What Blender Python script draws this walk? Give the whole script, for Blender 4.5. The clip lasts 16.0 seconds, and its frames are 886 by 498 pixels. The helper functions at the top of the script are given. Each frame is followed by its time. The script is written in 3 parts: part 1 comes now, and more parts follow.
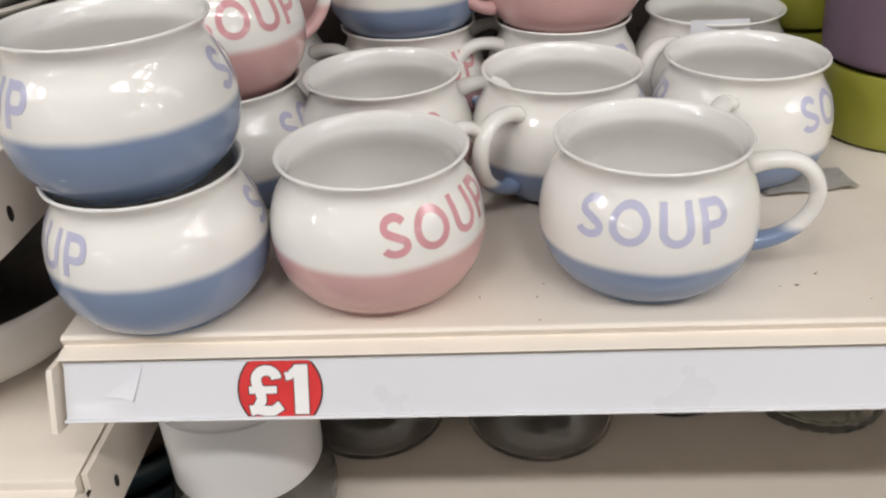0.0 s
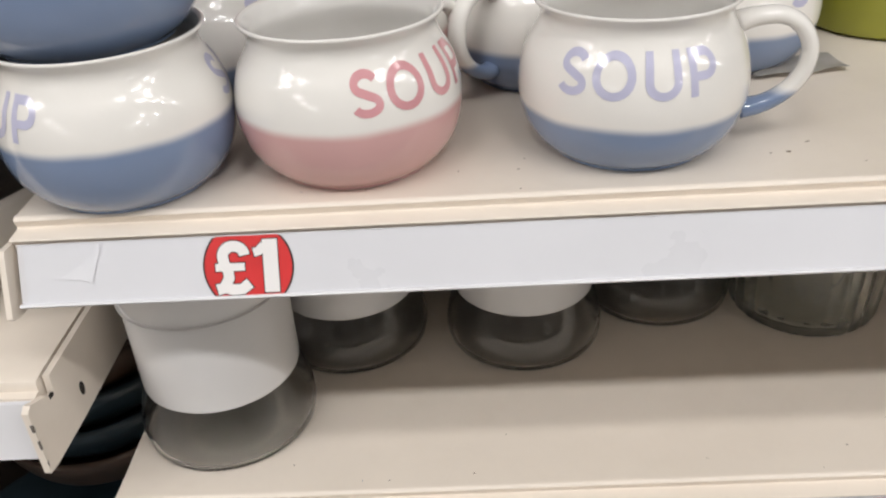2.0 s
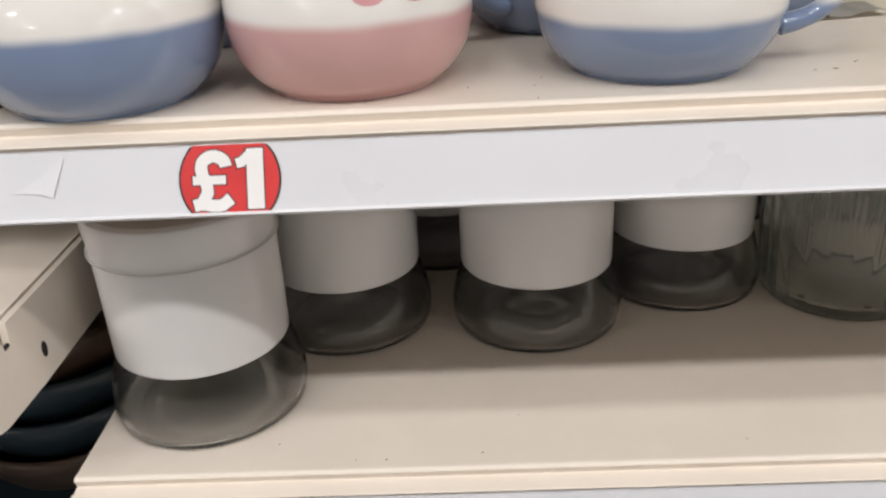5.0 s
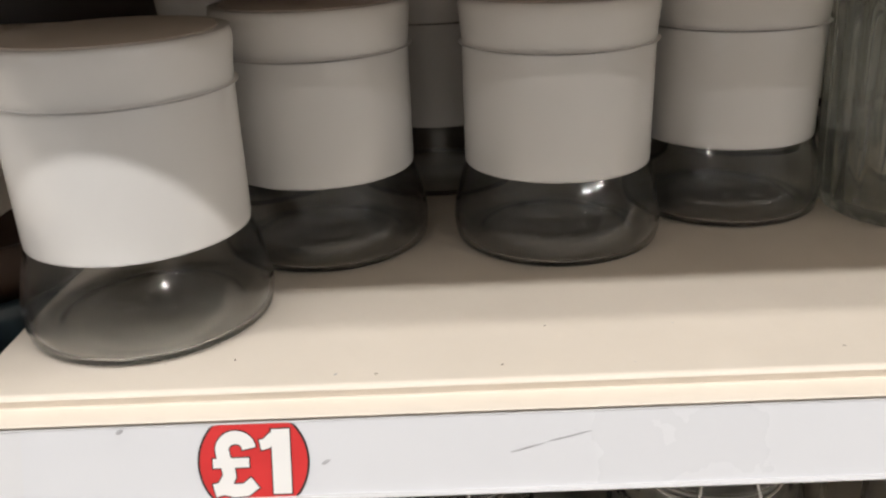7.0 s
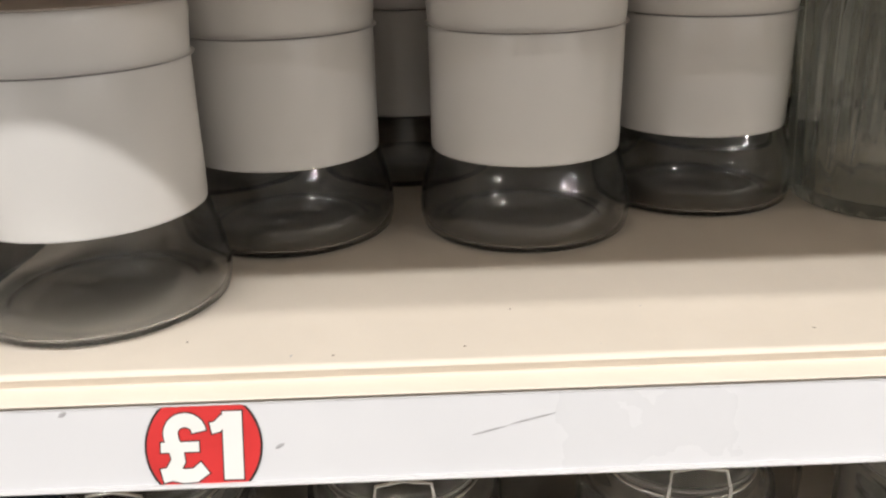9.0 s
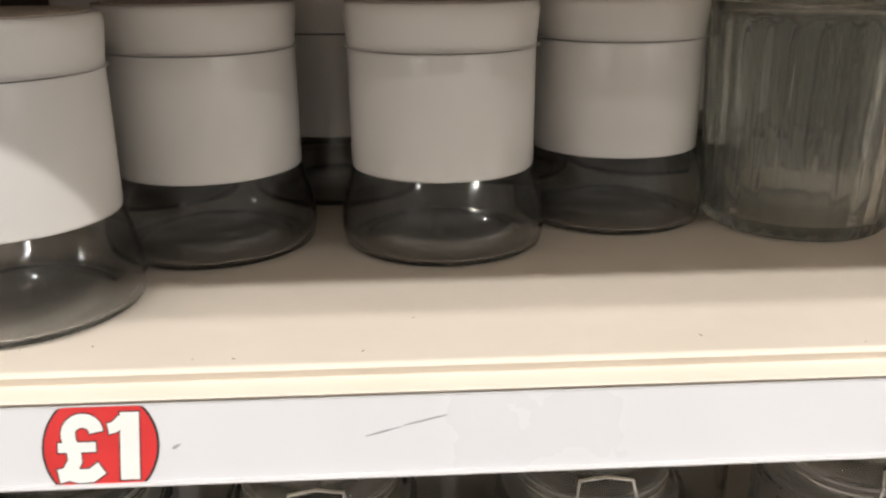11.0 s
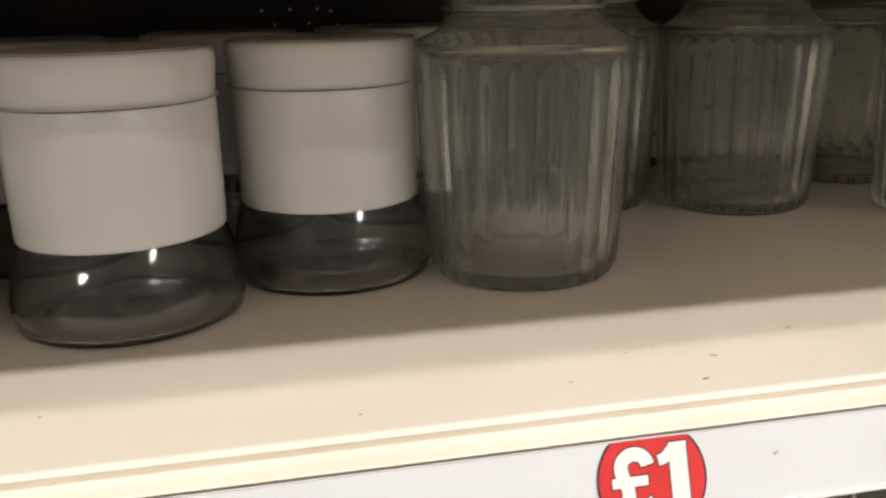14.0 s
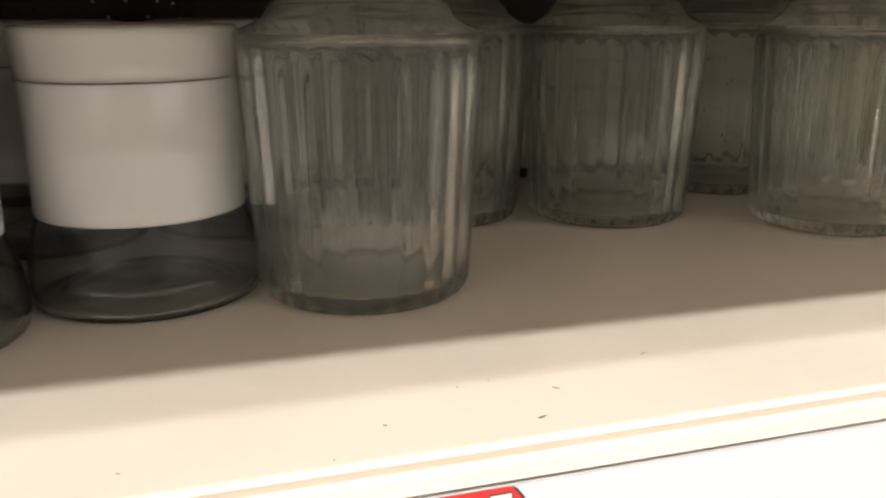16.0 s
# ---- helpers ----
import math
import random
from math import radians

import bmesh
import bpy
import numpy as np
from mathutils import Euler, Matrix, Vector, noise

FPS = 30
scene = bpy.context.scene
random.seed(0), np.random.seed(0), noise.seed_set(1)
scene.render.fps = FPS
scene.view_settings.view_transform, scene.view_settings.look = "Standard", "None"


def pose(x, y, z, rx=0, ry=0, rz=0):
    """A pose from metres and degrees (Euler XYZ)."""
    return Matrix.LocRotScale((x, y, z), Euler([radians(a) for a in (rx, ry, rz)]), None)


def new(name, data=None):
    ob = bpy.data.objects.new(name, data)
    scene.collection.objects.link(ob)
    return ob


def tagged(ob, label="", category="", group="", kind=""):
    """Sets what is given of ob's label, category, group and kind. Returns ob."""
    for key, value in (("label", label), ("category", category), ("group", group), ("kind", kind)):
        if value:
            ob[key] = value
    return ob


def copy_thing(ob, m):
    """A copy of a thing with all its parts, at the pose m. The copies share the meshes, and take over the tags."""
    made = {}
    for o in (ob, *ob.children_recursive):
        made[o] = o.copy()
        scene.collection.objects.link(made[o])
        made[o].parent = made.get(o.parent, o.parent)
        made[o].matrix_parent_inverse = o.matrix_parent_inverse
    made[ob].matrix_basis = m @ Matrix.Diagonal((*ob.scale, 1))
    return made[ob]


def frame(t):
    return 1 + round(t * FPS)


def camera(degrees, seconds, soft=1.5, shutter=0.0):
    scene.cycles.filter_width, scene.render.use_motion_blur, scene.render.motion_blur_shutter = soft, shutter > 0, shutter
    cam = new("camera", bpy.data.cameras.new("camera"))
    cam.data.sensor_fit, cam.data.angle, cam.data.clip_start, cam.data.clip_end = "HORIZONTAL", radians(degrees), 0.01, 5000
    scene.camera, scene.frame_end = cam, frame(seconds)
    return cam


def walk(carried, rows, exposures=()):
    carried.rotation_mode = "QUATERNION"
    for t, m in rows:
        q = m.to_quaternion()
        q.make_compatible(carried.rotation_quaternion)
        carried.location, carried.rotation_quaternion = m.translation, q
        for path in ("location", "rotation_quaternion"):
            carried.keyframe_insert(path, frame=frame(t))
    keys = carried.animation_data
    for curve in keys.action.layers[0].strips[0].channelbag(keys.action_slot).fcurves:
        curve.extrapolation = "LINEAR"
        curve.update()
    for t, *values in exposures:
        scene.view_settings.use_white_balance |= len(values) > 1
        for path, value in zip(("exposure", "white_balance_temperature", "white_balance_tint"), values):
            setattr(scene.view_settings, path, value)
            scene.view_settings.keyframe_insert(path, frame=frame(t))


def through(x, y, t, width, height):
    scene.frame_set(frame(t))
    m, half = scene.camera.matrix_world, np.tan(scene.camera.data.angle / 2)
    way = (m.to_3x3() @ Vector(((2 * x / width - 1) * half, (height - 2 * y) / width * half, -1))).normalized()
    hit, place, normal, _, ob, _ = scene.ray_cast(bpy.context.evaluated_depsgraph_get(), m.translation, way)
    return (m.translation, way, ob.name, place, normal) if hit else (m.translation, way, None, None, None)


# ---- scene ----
cam = camera(54.90, 16.0, soft=2.2, shutter=0.4)
# seconds, eye x y z, yaw, pitch, roll
PATH = [
    (0.0, 0.0001, 0.0678, 1.4112, 3.388, -30.203, -3.292),
    (0.5, 0.0026, 0.0614, 1.4001, 3.060, -30.718, -3.480),
    (1.0, 0.0035, 0.0604, 1.3735, 2.711, -31.173, -3.679),
    (1.5, 0.0027, 0.0578, 1.3528, 2.376, -31.202, -3.726),
    (2.0, 0.0004, 0.0557, 1.3391, 2.169, -31.150, -3.754),
    (2.5, -0.0033, 0.0546, 1.3280, 1.912, -30.876, -3.567),
    (3.0, -0.0062, 0.0500, 1.3238, 1.695, -30.341, -3.281),
    (5.5, -0.0059, 0.0794, 1.1975, 2.190, -24.725, -3.162),
    (6.0, -0.0200, 0.1009, 1.1548, 1.559, -23.943, -2.671),
    (6.5, -0.0286, 0.1190, 1.1195, 0.928, -23.103, -2.497),
    (7.0, -0.0279, 0.1362, 1.0958, 0.401, -22.470, -2.359),
    (7.5, -0.0268, 0.1523, 1.0784, -0.358, -22.050, -2.347),
    (8.0, -0.0256, 0.1536, 1.0745, -0.733, -22.030, -2.103),
    (10.5, 0.0017, 0.1183, 1.0708, -2.086, -19.631, -0.410),
    (11.0, 0.0144, 0.1217, 1.0661, -3.077, -19.055, -0.442),
    (11.5, 0.0289, 0.1240, 1.0648, -4.205, -18.460, -0.402),
    (12.0, 0.0486, 0.1295, 1.0636, -5.629, -18.005, -0.390),
    (12.5, 0.0717, 0.1382, 1.0635, -7.163, -17.594, -0.570),
    (13.0, 0.0886, 0.1431, 1.0669, -8.323, -17.221, -0.732),
    (13.5, 0.1144, 0.1503, 1.0673, -9.731, -16.947, -0.980),
    (14.0, 0.1337, 0.1552, 1.0663, -11.085, -16.754, -1.280),
    (14.5, 0.1590, 0.1697, 1.0627, -12.402, -16.611, -1.378),
    (15.0, 0.1742, 0.1848, 1.0598, -13.651, -16.457, -1.130),
    (15.5, 0.1805, 0.1929, 1.0570, -15.024, -16.204, -0.635),
    (16.0, 0.1955, 0.2013, 1.0504, -16.743, -15.919, -0.025),
]
EXPOSURES = [(0.0, -0.20, 6300, 11), (3.0, -0.15, 6300, 11), (5.5, -0.10, 6350, 12), (7.0, 0.15, 6450, 10), (8.0, 0.3, 6500, 10), (11.0, 0.30, 6600, 10), (14.0, 0.33, 6700, 10), (16.0, 0.58, 6700, 10)]
walk(cam, [(t, pose(x, y, z, 90 + p, 0, w) @ pose(0, 0, 0, 0, 0, r)) for t, x, y, z, w, p, r in PATH], EXPOSURES)

# ---- light ----
world = bpy.data.worlds.new("world")
scene.world = world
world.use_nodes = True
world.node_tree.nodes["Background"].inputs[0].default_value = (0.9, 0.95, 1.0, 1)
world.node_tree.nodes["Background"].inputs[1].default_value = 0.02
LAMP_POWER = 22.0
TUBE_ROWS, TUBE_Z = ((-0.52, 0.29), (-1.05, 0.76)), 3.2


def tube_lamp(x, y, power, length):
    data = bpy.data.lights.new("tube_lamp", "AREA")
    data.shape, data.size, data.size_y, data.energy = "RECTANGLE", length, 0.14, power
    data.color = (1.0, 0.975, 0.94)
    ob = new("tube_lamp", data)
    ob.matrix_world = pose(x, y, TUBE_Z - 0.03)


# rows at y -4.2 and beyond: unseen, powered up as fill under the shelves
LAMPS = [(0.6 + 1.2 * k, ty, share, 0.62) for k in range(-4, 4) for ty, share in TUBE_ROWS] + [(6.5 + 2.4 * k, -0.75, 1.0, 1.2) for k in range(5)] + [(lx, -4.2, 2.4, 1.2) for lx in (-5.0, 4.6, 7.4)] + [(lx, -7.8, 3.6, 2.4) for lx in (-6.5, 6.0, 10.5)] + [(lx, -12.0, 7.5, 2.4) for lx in (-7.0, 7.0, 13.0)]
for lx, ly, k, length in LAMPS:
    tube_lamp(lx, ly, LAMP_POWER * k, length)


# ---- materials ----
def material(name, color, rough=0.5, metal=0.0, vary=0.06, scale=30.0, bump=0.0, bump_scale=200.0, coat=0.0, stain=None, stain_scale=6.0, stain_amount=0.0):
    m = bpy.data.materials.new(name)
    m.use_nodes = True
    n, l = m.node_tree.nodes, m.node_tree.links
    b = n["Principled BSDF"]
    b.inputs["Roughness"].default_value, b.inputs["Metallic"].default_value = rough, metal
    b.inputs["Coat Weight"].default_value, b.inputs["Coat Roughness"].default_value = coat, 0.05
    tex = n.new("ShaderNodeTexCoord")
    noise_a = n.new("ShaderNodeTexNoise")
    noise_a.inputs["Scale"].default_value, noise_a.inputs["Detail"].default_value = scale, 6.0
    l.new(tex.outputs["Object"], noise_a.inputs["Vector"])
    ramp = n.new("ShaderNodeValToRGB")
    c = np.array(color)
    ramp.color_ramp.elements[0].color = (*np.clip(c * (1 - vary), 0, 1), 1)
    ramp.color_ramp.elements[1].color = (*np.clip(c * (1 + vary), 0, 1), 1)
    ramp.color_ramp.elements[0].position, ramp.color_ramp.elements[1].position = 0.3, 0.7
    l.new(noise_a.outputs["Fac"], ramp.inputs["Fac"])
    out = ramp.outputs["Color"]
    if stain:
        noise_b = n.new("ShaderNodeTexNoise")
        noise_b.inputs["Scale"].default_value, noise_b.inputs["Detail"].default_value = stain_scale, 8.0
        noise_b.inputs["Roughness"].default_value = 0.7
        l.new(tex.outputs["Object"], noise_b.inputs["Vector"])
        spread = n.new("ShaderNodeMapRange")
        spread.inputs[1].default_value, spread.inputs[2].default_value = 0.45, 0.85
        spread.inputs[4].default_value = stain_amount
        l.new(noise_b.outputs["Fac"], spread.inputs[0])
        mix = n.new("ShaderNodeMix")
        mix.data_type = "RGBA"
        l.new(spread.outputs[0], mix.inputs[0])
        l.new(out, mix.inputs[6])
        mix.inputs[7].default_value = (*stain, 1)
        out = mix.outputs[2]
    l.new(out, b.inputs["Base Color"])
    rr = n.new("ShaderNodeMapRange")
    rr.inputs[3].default_value, rr.inputs[4].default_value = rough * 0.85, min(1.0, rough * 1.2)
    l.new(noise_a.outputs["Fac"], rr.inputs[0])
    l.new(rr.outputs[0], b.inputs["Roughness"])
    if bump:
        noise_c = n.new("ShaderNodeTexNoise")
        noise_c.inputs["Scale"].default_value, noise_c.inputs["Detail"].default_value = bump_scale, 3.0
        l.new(tex.outputs["Object"], noise_c.inputs["Vector"])
        bn = n.new("ShaderNodeBump")
        bn.inputs["Strength"].default_value, bn.inputs["Distance"].default_value = bump, 0.001
        l.new(noise_c.outputs["Fac"], bn.inputs["Height"])
        l.new(bn.outputs["Normal"], b.inputs["Normal"])
    return m


def banded_glaze(name, band, height):
    """White glazed stoneware whose lower part was dipped in a coloured glaze."""
    m = material(name, (0.81, 0.785, 0.74), 0.12, vary=0.015, scale=25, bump=0.06, bump_scale=60, coat=0.4)
    n, l = m.node_tree.nodes, m.node_tree.links
    b = n["Principled BSDF"]
    before = b.inputs["Base Color"].links[0].from_socket
    tex = next(k for k in n if k.bl_idname == "ShaderNodeTexCoord")
    split = n.new("ShaderNodeSeparateXYZ")
    l.new(tex.outputs["Object"], split.inputs[0])
    edge = n.new("ShaderNodeMapRange")
    edge.interpolation_type = "SMOOTHSTEP"
    edge.inputs[1].default_value, edge.inputs[2].default_value = height - 0.0040, height + 0.0026
    edge.inputs[3].default_value, edge.inputs[4].default_value = 1.0, 0.0
    wave = n.new("ShaderNodeTexNoise")
    wave.inputs["Scale"].default_value = 18
    l.new(tex.outputs["Object"], wave.inputs["Vector"])
    lift = n.new("ShaderNodeMath")
    lift.operation, lift.inputs[1].default_value = "MULTIPLY_ADD", 0.004
    l.new(wave.outputs["Fac"], lift.inputs[0])
    l.new(split.outputs["Z"], lift.inputs[2])
    drop = n.new("ShaderNodeMath")
    drop.operation, drop.inputs[1].default_value = "SUBTRACT", 0.002
    l.new(lift.outputs[0], drop.inputs[0])
    l.new(drop.outputs[0], edge.inputs[0])
    tone = n.new("ShaderNodeMix")
    tone.data_type = "RGBA"
    tone.inputs[6].default_value = (*np.array(band) * 0.9, 1)
    tone.inputs[7].default_value = (*np.clip(np.array(band) * 1.1, 0, 1), 1)
    l.new(wave.outputs["Fac"], tone.inputs[0])
    mix = n.new("ShaderNodeMix")
    mix.data_type = "RGBA"
    l.new(edge.outputs[0], mix.inputs[0])
    l.new(before, mix.inputs[6])
    l.new(tone.outputs[2], mix.inputs[7])
    l.new(mix.outputs[2], b.inputs["Base Color"])
    return m


def glass(name, tint, rough=0.0, bump=0.0, clear=1.0, through=0.4):
    m = bpy.data.materials.new(name)
    m.use_nodes = True
    n, l = m.node_tree.nodes, m.node_tree.links
    b = n["Principled BSDF"]
    b.inputs["Base Color"].default_value = (*tint, 1)
    b.inputs["Roughness"].default_value, b.inputs["IOR"].default_value = rough, 1.47
    b.inputs["Transmission Weight"].default_value = clear
    if bump:
        tex, no, bn = n.new("ShaderNodeTexCoord"), n.new("ShaderNodeTexNoise"), n.new("ShaderNodeBump")
        no.inputs["Scale"].default_value = 25
        bn.inputs["Strength"].default_value, bn.inputs["Distance"].default_value = bump, 0.002
        l.new(tex.outputs["Object"], no.inputs["Vector"])
        l.new(no.outputs["Fac"], bn.inputs["Height"])
        l.new(bn.outputs["Normal"], b.inputs["Normal"])
    # thin walls let part of the light pass straight on
    straight, blend = n.new("ShaderNodeBsdfTransparent"), n.new("ShaderNodeMixShader")
    straight.inputs[0].default_value = (*tint, 1)
    blend.inputs[0].default_value = through
    l.new(b.outputs[0], blend.inputs[1])
    l.new(straight.outputs[0], blend.inputs[2])
    l.new(blend.outputs[0], n["Material Output"].inputs["Surface"])
    return m


CREAM = material("cream_powder_coat", (0.79, 0.71, 0.615), 0.42, vary=0.03, scale=9, bump=0.12, bump_scale=900, stain=(0.5, 0.41, 0.31), stain_scale=14, stain_amount=0.16)
RAIL = material("white_plastic_rail", (0.68, 0.675, 0.69), 0.3, vary=0.015, scale=12, stain=(0.66, 0.64, 0.65), stain_scale=25, stain_amount=0.1)
TICKET = material("white_ticket_paper", (0.685, 0.685, 0.71), 0.28, vary=0.02, scale=10, coat=0.2, stain=(0.58, 0.58, 0.61), stain_scale=11, stain_amount=0.10)
FILM = material("torn_clear_film", (0.73, 0.73, 0.755), 0.2, vary=0.02)
RED = material("red_print", (0.62, 0.035, 0.035), 0.4, vary=0.08, scale=60)
BLACK = material("black_print", (0.03, 0.025, 0.025), 0.45, vary=0.1)
WHITE_PRINT = material("white_print", (0.82, 0.80, 0.78), 0.4, vary=0.02)
GREY_MARK = material("grey_scuff", (0.42, 0.41, 0.43), 0.7, vary=0.15, scale=300)
DIRT = material("brown_speck", (0.22, 0.16, 0.11), 0.9, vary=0.2, scale=300)
BLUE_GLAZE = banded_glaze("white_and_blue_glaze", (0.200, 0.262, 0.395), 0.0335)
TALL_BLUE_GLAZE = banded_glaze("white_and_deep_blue_band_glaze", (0.200, 0.262, 0.395), 0.0450)
PINK_GLAZE = banded_glaze("white_and_pink_glaze", (0.61, 0.365, 0.35), 0.0425)
MUG_INSIDE = material("white_glaze_inside", (0.79, 0.77, 0.735), 0.16, vary=0.015, scale=25, bump=0.05, bump_scale=60, coat=0.3)
LILAC_LETTER = material("lilac_letter_glaze", (0.51, 0.505, 0.65), 0.15, vary=0.05, scale=80, coat=0.3)
PINK_LETTER = material("pink_letter_glaze", (0.63, 0.31, 0.33), 0.15, vary=0.05, scale=80, coat=0.3)
SLEEVE = material("white_enamelled_tin", (0.71, 0.695, 0.68), 0.24, vary=0.015, scale=15, bump=0.04, bump_scale=40, coat=0.15)
# grey-brown holds the shade and dark reflection on the white lid tops
LID_TOP = material("lid_top_shaded_brown", (0.44, 0.39, 0.35), 0.35, vary=0.08, scale=40)
# near-black, so the shade within sleeve and lid is in the colour
LINER = material("painted_shade_inside", (0.05, 0.05, 0.05), 0.5, vary=0.1)
CLEAR = glass("clear_glass", (0.985, 0.99, 0.985), 0.0, 0.05, 1.0, 0.12)
GREENISH = glass("greenish_pressed_glass", (0.975, 0.99, 0.955), 0.0, 0.07, 0.975, 0.12)
PANEL = material("beige_back_panel", (0.62, 0.55, 0.44), 0.6, vary=0.05, scale=12, bump=0.1, stain=(0.3, 0.25, 0.19), stain_scale=9, stain_amount=0.4)
# dark panel brown, also used as painted shade below the upper shelf
DARK_PANEL = material("dark_brown_panel_and_shade", (0.035, 0.024, 0.02), 0.55, vary=0.15, scale=15)
CHIP = material("chipped_paint_steel", (0.16, 0.14, 0.12), 0.6, metal=0.3, vary=0.3, scale=200)
HOLE = material("dark_hole", (0.02, 0.016, 0.013), 0.9)
GREEN_GLAZE = material("olive_green_glaze", (0.30, 0.30, 0.035), 0.3, vary=0.08, scale=14, bump=0.1, bump_scale=80, coat=0.1)
PURPLE_GLAZE = material("dull_purple_glaze", (0.155, 0.10, 0.145), 0.4, vary=0.08, scale=14, bump=0.1, bump_scale=80)
TEAL = material("dark_teal_glaze", (0.022, 0.038, 0.05), 0.3, vary=0.15, scale=30, coat=0.2)
BROWN = material("brown_glaze", (0.075, 0.045, 0.03), 0.35, vary=0.15, scale=30)
CHARCOAL = material("charcoal_speckled_glaze", (0.055, 0.052, 0.052), 0.35, vary=0.2, scale=120)
OFFWHITE = material("off_white_glaze", (0.62, 0.59, 0.55), 0.25, vary=0.03, scale=20)
WIRE = material("galvanised_wire", (0.72, 0.70, 0.66), 0.25, metal=1.0, vary=0.08, scale=200)
FLOOR = material("grey_vinyl_floor", (0.46, 0.44, 0.42), 0.16, vary=0.08, scale=8, stain=(0.2, 0.19, 0.18), stain_scale=3, stain_amount=0.4)
CEILING = material("white_ceiling_tile", (0.78, 0.78, 0.76), 0.9, vary=0.03, scale=40, bump=0.3)
WALL = material("dull_wall_paint", (0.36, 0.35, 0.33), 0.8, vary=0.04, scale=5)
STOCK = material("dim_shelf_stock", (0.22, 0.20, 0.19), 0.6, vary=0.3, scale=6)


# ---- mesh helpers ----
def part(name, bm, mat, parent=None, label="", smooth=None):
    """Links a bmesh as one mesh object under a thing or part."""
    me = bpy.data.meshes.new(name)
    bmesh.ops.recalc_face_normals(bm, faces=bm.faces)
    bm.to_mesh(me)
    bm.free()
    for k in mat if isinstance(mat, (list, tuple)) else [mat]:
        me.materials.append(k)
    if smooth is not None:
        me.shade_smooth()
        if smooth < 180:
            me.set_sharp_from_angle(angle=radians(smooth))
    ob = new(name, me)
    ob.parent = parent
    if label:
        tagged(ob, label)
    return ob


def thing(name, m, label, category, group="", kind=""):
    ob = new(name)
    ob.empty_display_size = 0.02
    ob.matrix_world = m
    return tagged(ob, label, category, group, kind)


def box_bm(x0, x1, y0, y1, z0, z1, bevel=0.0, segments=2, bm=None):
    bm = bm or bmesh.new()
    vs = [bm.verts.new((x, y, z)) for x in (x0, x1) for y in (y0, y1) for z in (z0, z1)]
    fs = [bm.faces.new([vs[i] for i in f]) for f in ((0, 1, 3, 2), (4, 6, 7, 5), (0, 4, 5, 1), (2, 3, 7, 6), (0, 2, 6, 4), (1, 5, 7, 3))]
    if bevel:
        es = list({e for f in fs for e in f.edges})
        bmesh.ops.bevel(bm, geom=es, offset=bevel, segments=segments, affect="EDGES", profile=0.5)
    return bm


def lathe_bm(profile, steps=64, flute=None, closed=False, bm=None):
    """Turns (radius, height) pairs about z. flute(angle, height) scales the radius."""
    bm = bm or bmesh.new()
    rings = []
    for r, z in profile:
        if r < 1e-6:
            rings.append([bm.verts.new((0, 0, z))])
        else:
            ring = []
            for i in range(steps):
                a = 2 * math.pi * i / steps
                k = r + (flute(a, z, r) if flute else 0.0)
                ring.append(bm.verts.new((k * math.cos(a), k * math.sin(a), z)))
            rings.append(ring)
    pairs = list(zip(rings, rings[1:])) + ([(rings[-1], rings[0])] if closed else [])
    for a, b in pairs:
        for i in range(steps):
            j = (i + 1) % steps
            q = [a[i % len(a)], a[j % len(a)], b[j % len(b)], b[i % len(b)]]
            q = list(dict.fromkeys(q))
            if len(q) > 2:
                bm.faces.new(q)
    return bm


def smooth_profile(points, per=5):
    """A Catmull-Rom curve through (radius, height) pairs."""
    p = [np.array(q, float) for q in points]
    p = [2 * p[0] - p[1]] + p + [2 * p[-1] - p[-2]]
    out = []
    for i in range(1, len(p) - 2):
        for k in range(per):
            t = k / per
            v = 0.5 * (2 * p[i] + (p[i + 1] - p[i - 1]) * t + (2 * p[i - 1] - 5 * p[i] + 4 * p[i + 1] - p[i + 2]) * t * t + (3 * p[i] - p[i - 1] - 3 * p[i + 1] + p[i + 2]) * t ** 3)
            out.append((max(v[0], 0.0), v[1]))
    out.append((float(p[-2][0]), float(p[-2][1])))
    return out


def tube_bm(path, radii, sides=12, flat=1.0, bm=None, cap=True):
    """A tube along a path of points; flat squeezes it sideways."""
    bm = bm or bmesh.new()
    rings = []
    path = [Vector(q) for q in path]
    for i, c in enumerate(path):
        d = (path[min(i + 1, len(path) - 1)] - path[max(i - 1, 0)]).normalized()
        side = d.cross(Vector((0, 1, 0)))
        side = side.normalized() if side.length > 1e-4 else Vector((1, 0, 0))
        other = d.cross(side).normalized()
        r = radii[i] if isinstance(radii, (list, tuple)) else radii
        rings.append([bm.verts.new(c + side * (r * math.cos(2 * math.pi * k / sides)) + other * (r * flat * math.sin(2 * math.pi * k / sides))) for k in range(sides)])
    for a, b in zip(rings, rings[1:]):
        for k in range(sides):
            bm.faces.new((a[k], a[(k + 1) % sides], b[(k + 1) % sides], b[k]))
    if cap:
        bm.faces.new(rings[0][::-1])
        bm.faces.new(rings[-1])
    return bm


def extrude_bm(outline, x0, x1, bm=None):
    """An outline of (y, z) pairs drawn out along x."""
    bm = bm or bmesh.new()
    a = [bm.verts.new((x0, y, z)) for y, z in outline]
    b = [bm.verts.new((x1, y, z)) for y, z in outline]
    n = len(outline)
    for i in range(n):
        bm.faces.new((a[i], a[(i + 1) % n], b[(i + 1) % n], b[i]))
    bm.faces.new(a[::-1])
    bm.faces.new(b)
    return bm


# ---- the shop round the shelves ----
def slab(name, x0, x1, y0, y1, z0, z1, mat, label, category):
    return tagged(part(name, box_bm(x0, x1, y0, y1, z0, z1), mat), label, category, kind="structure")


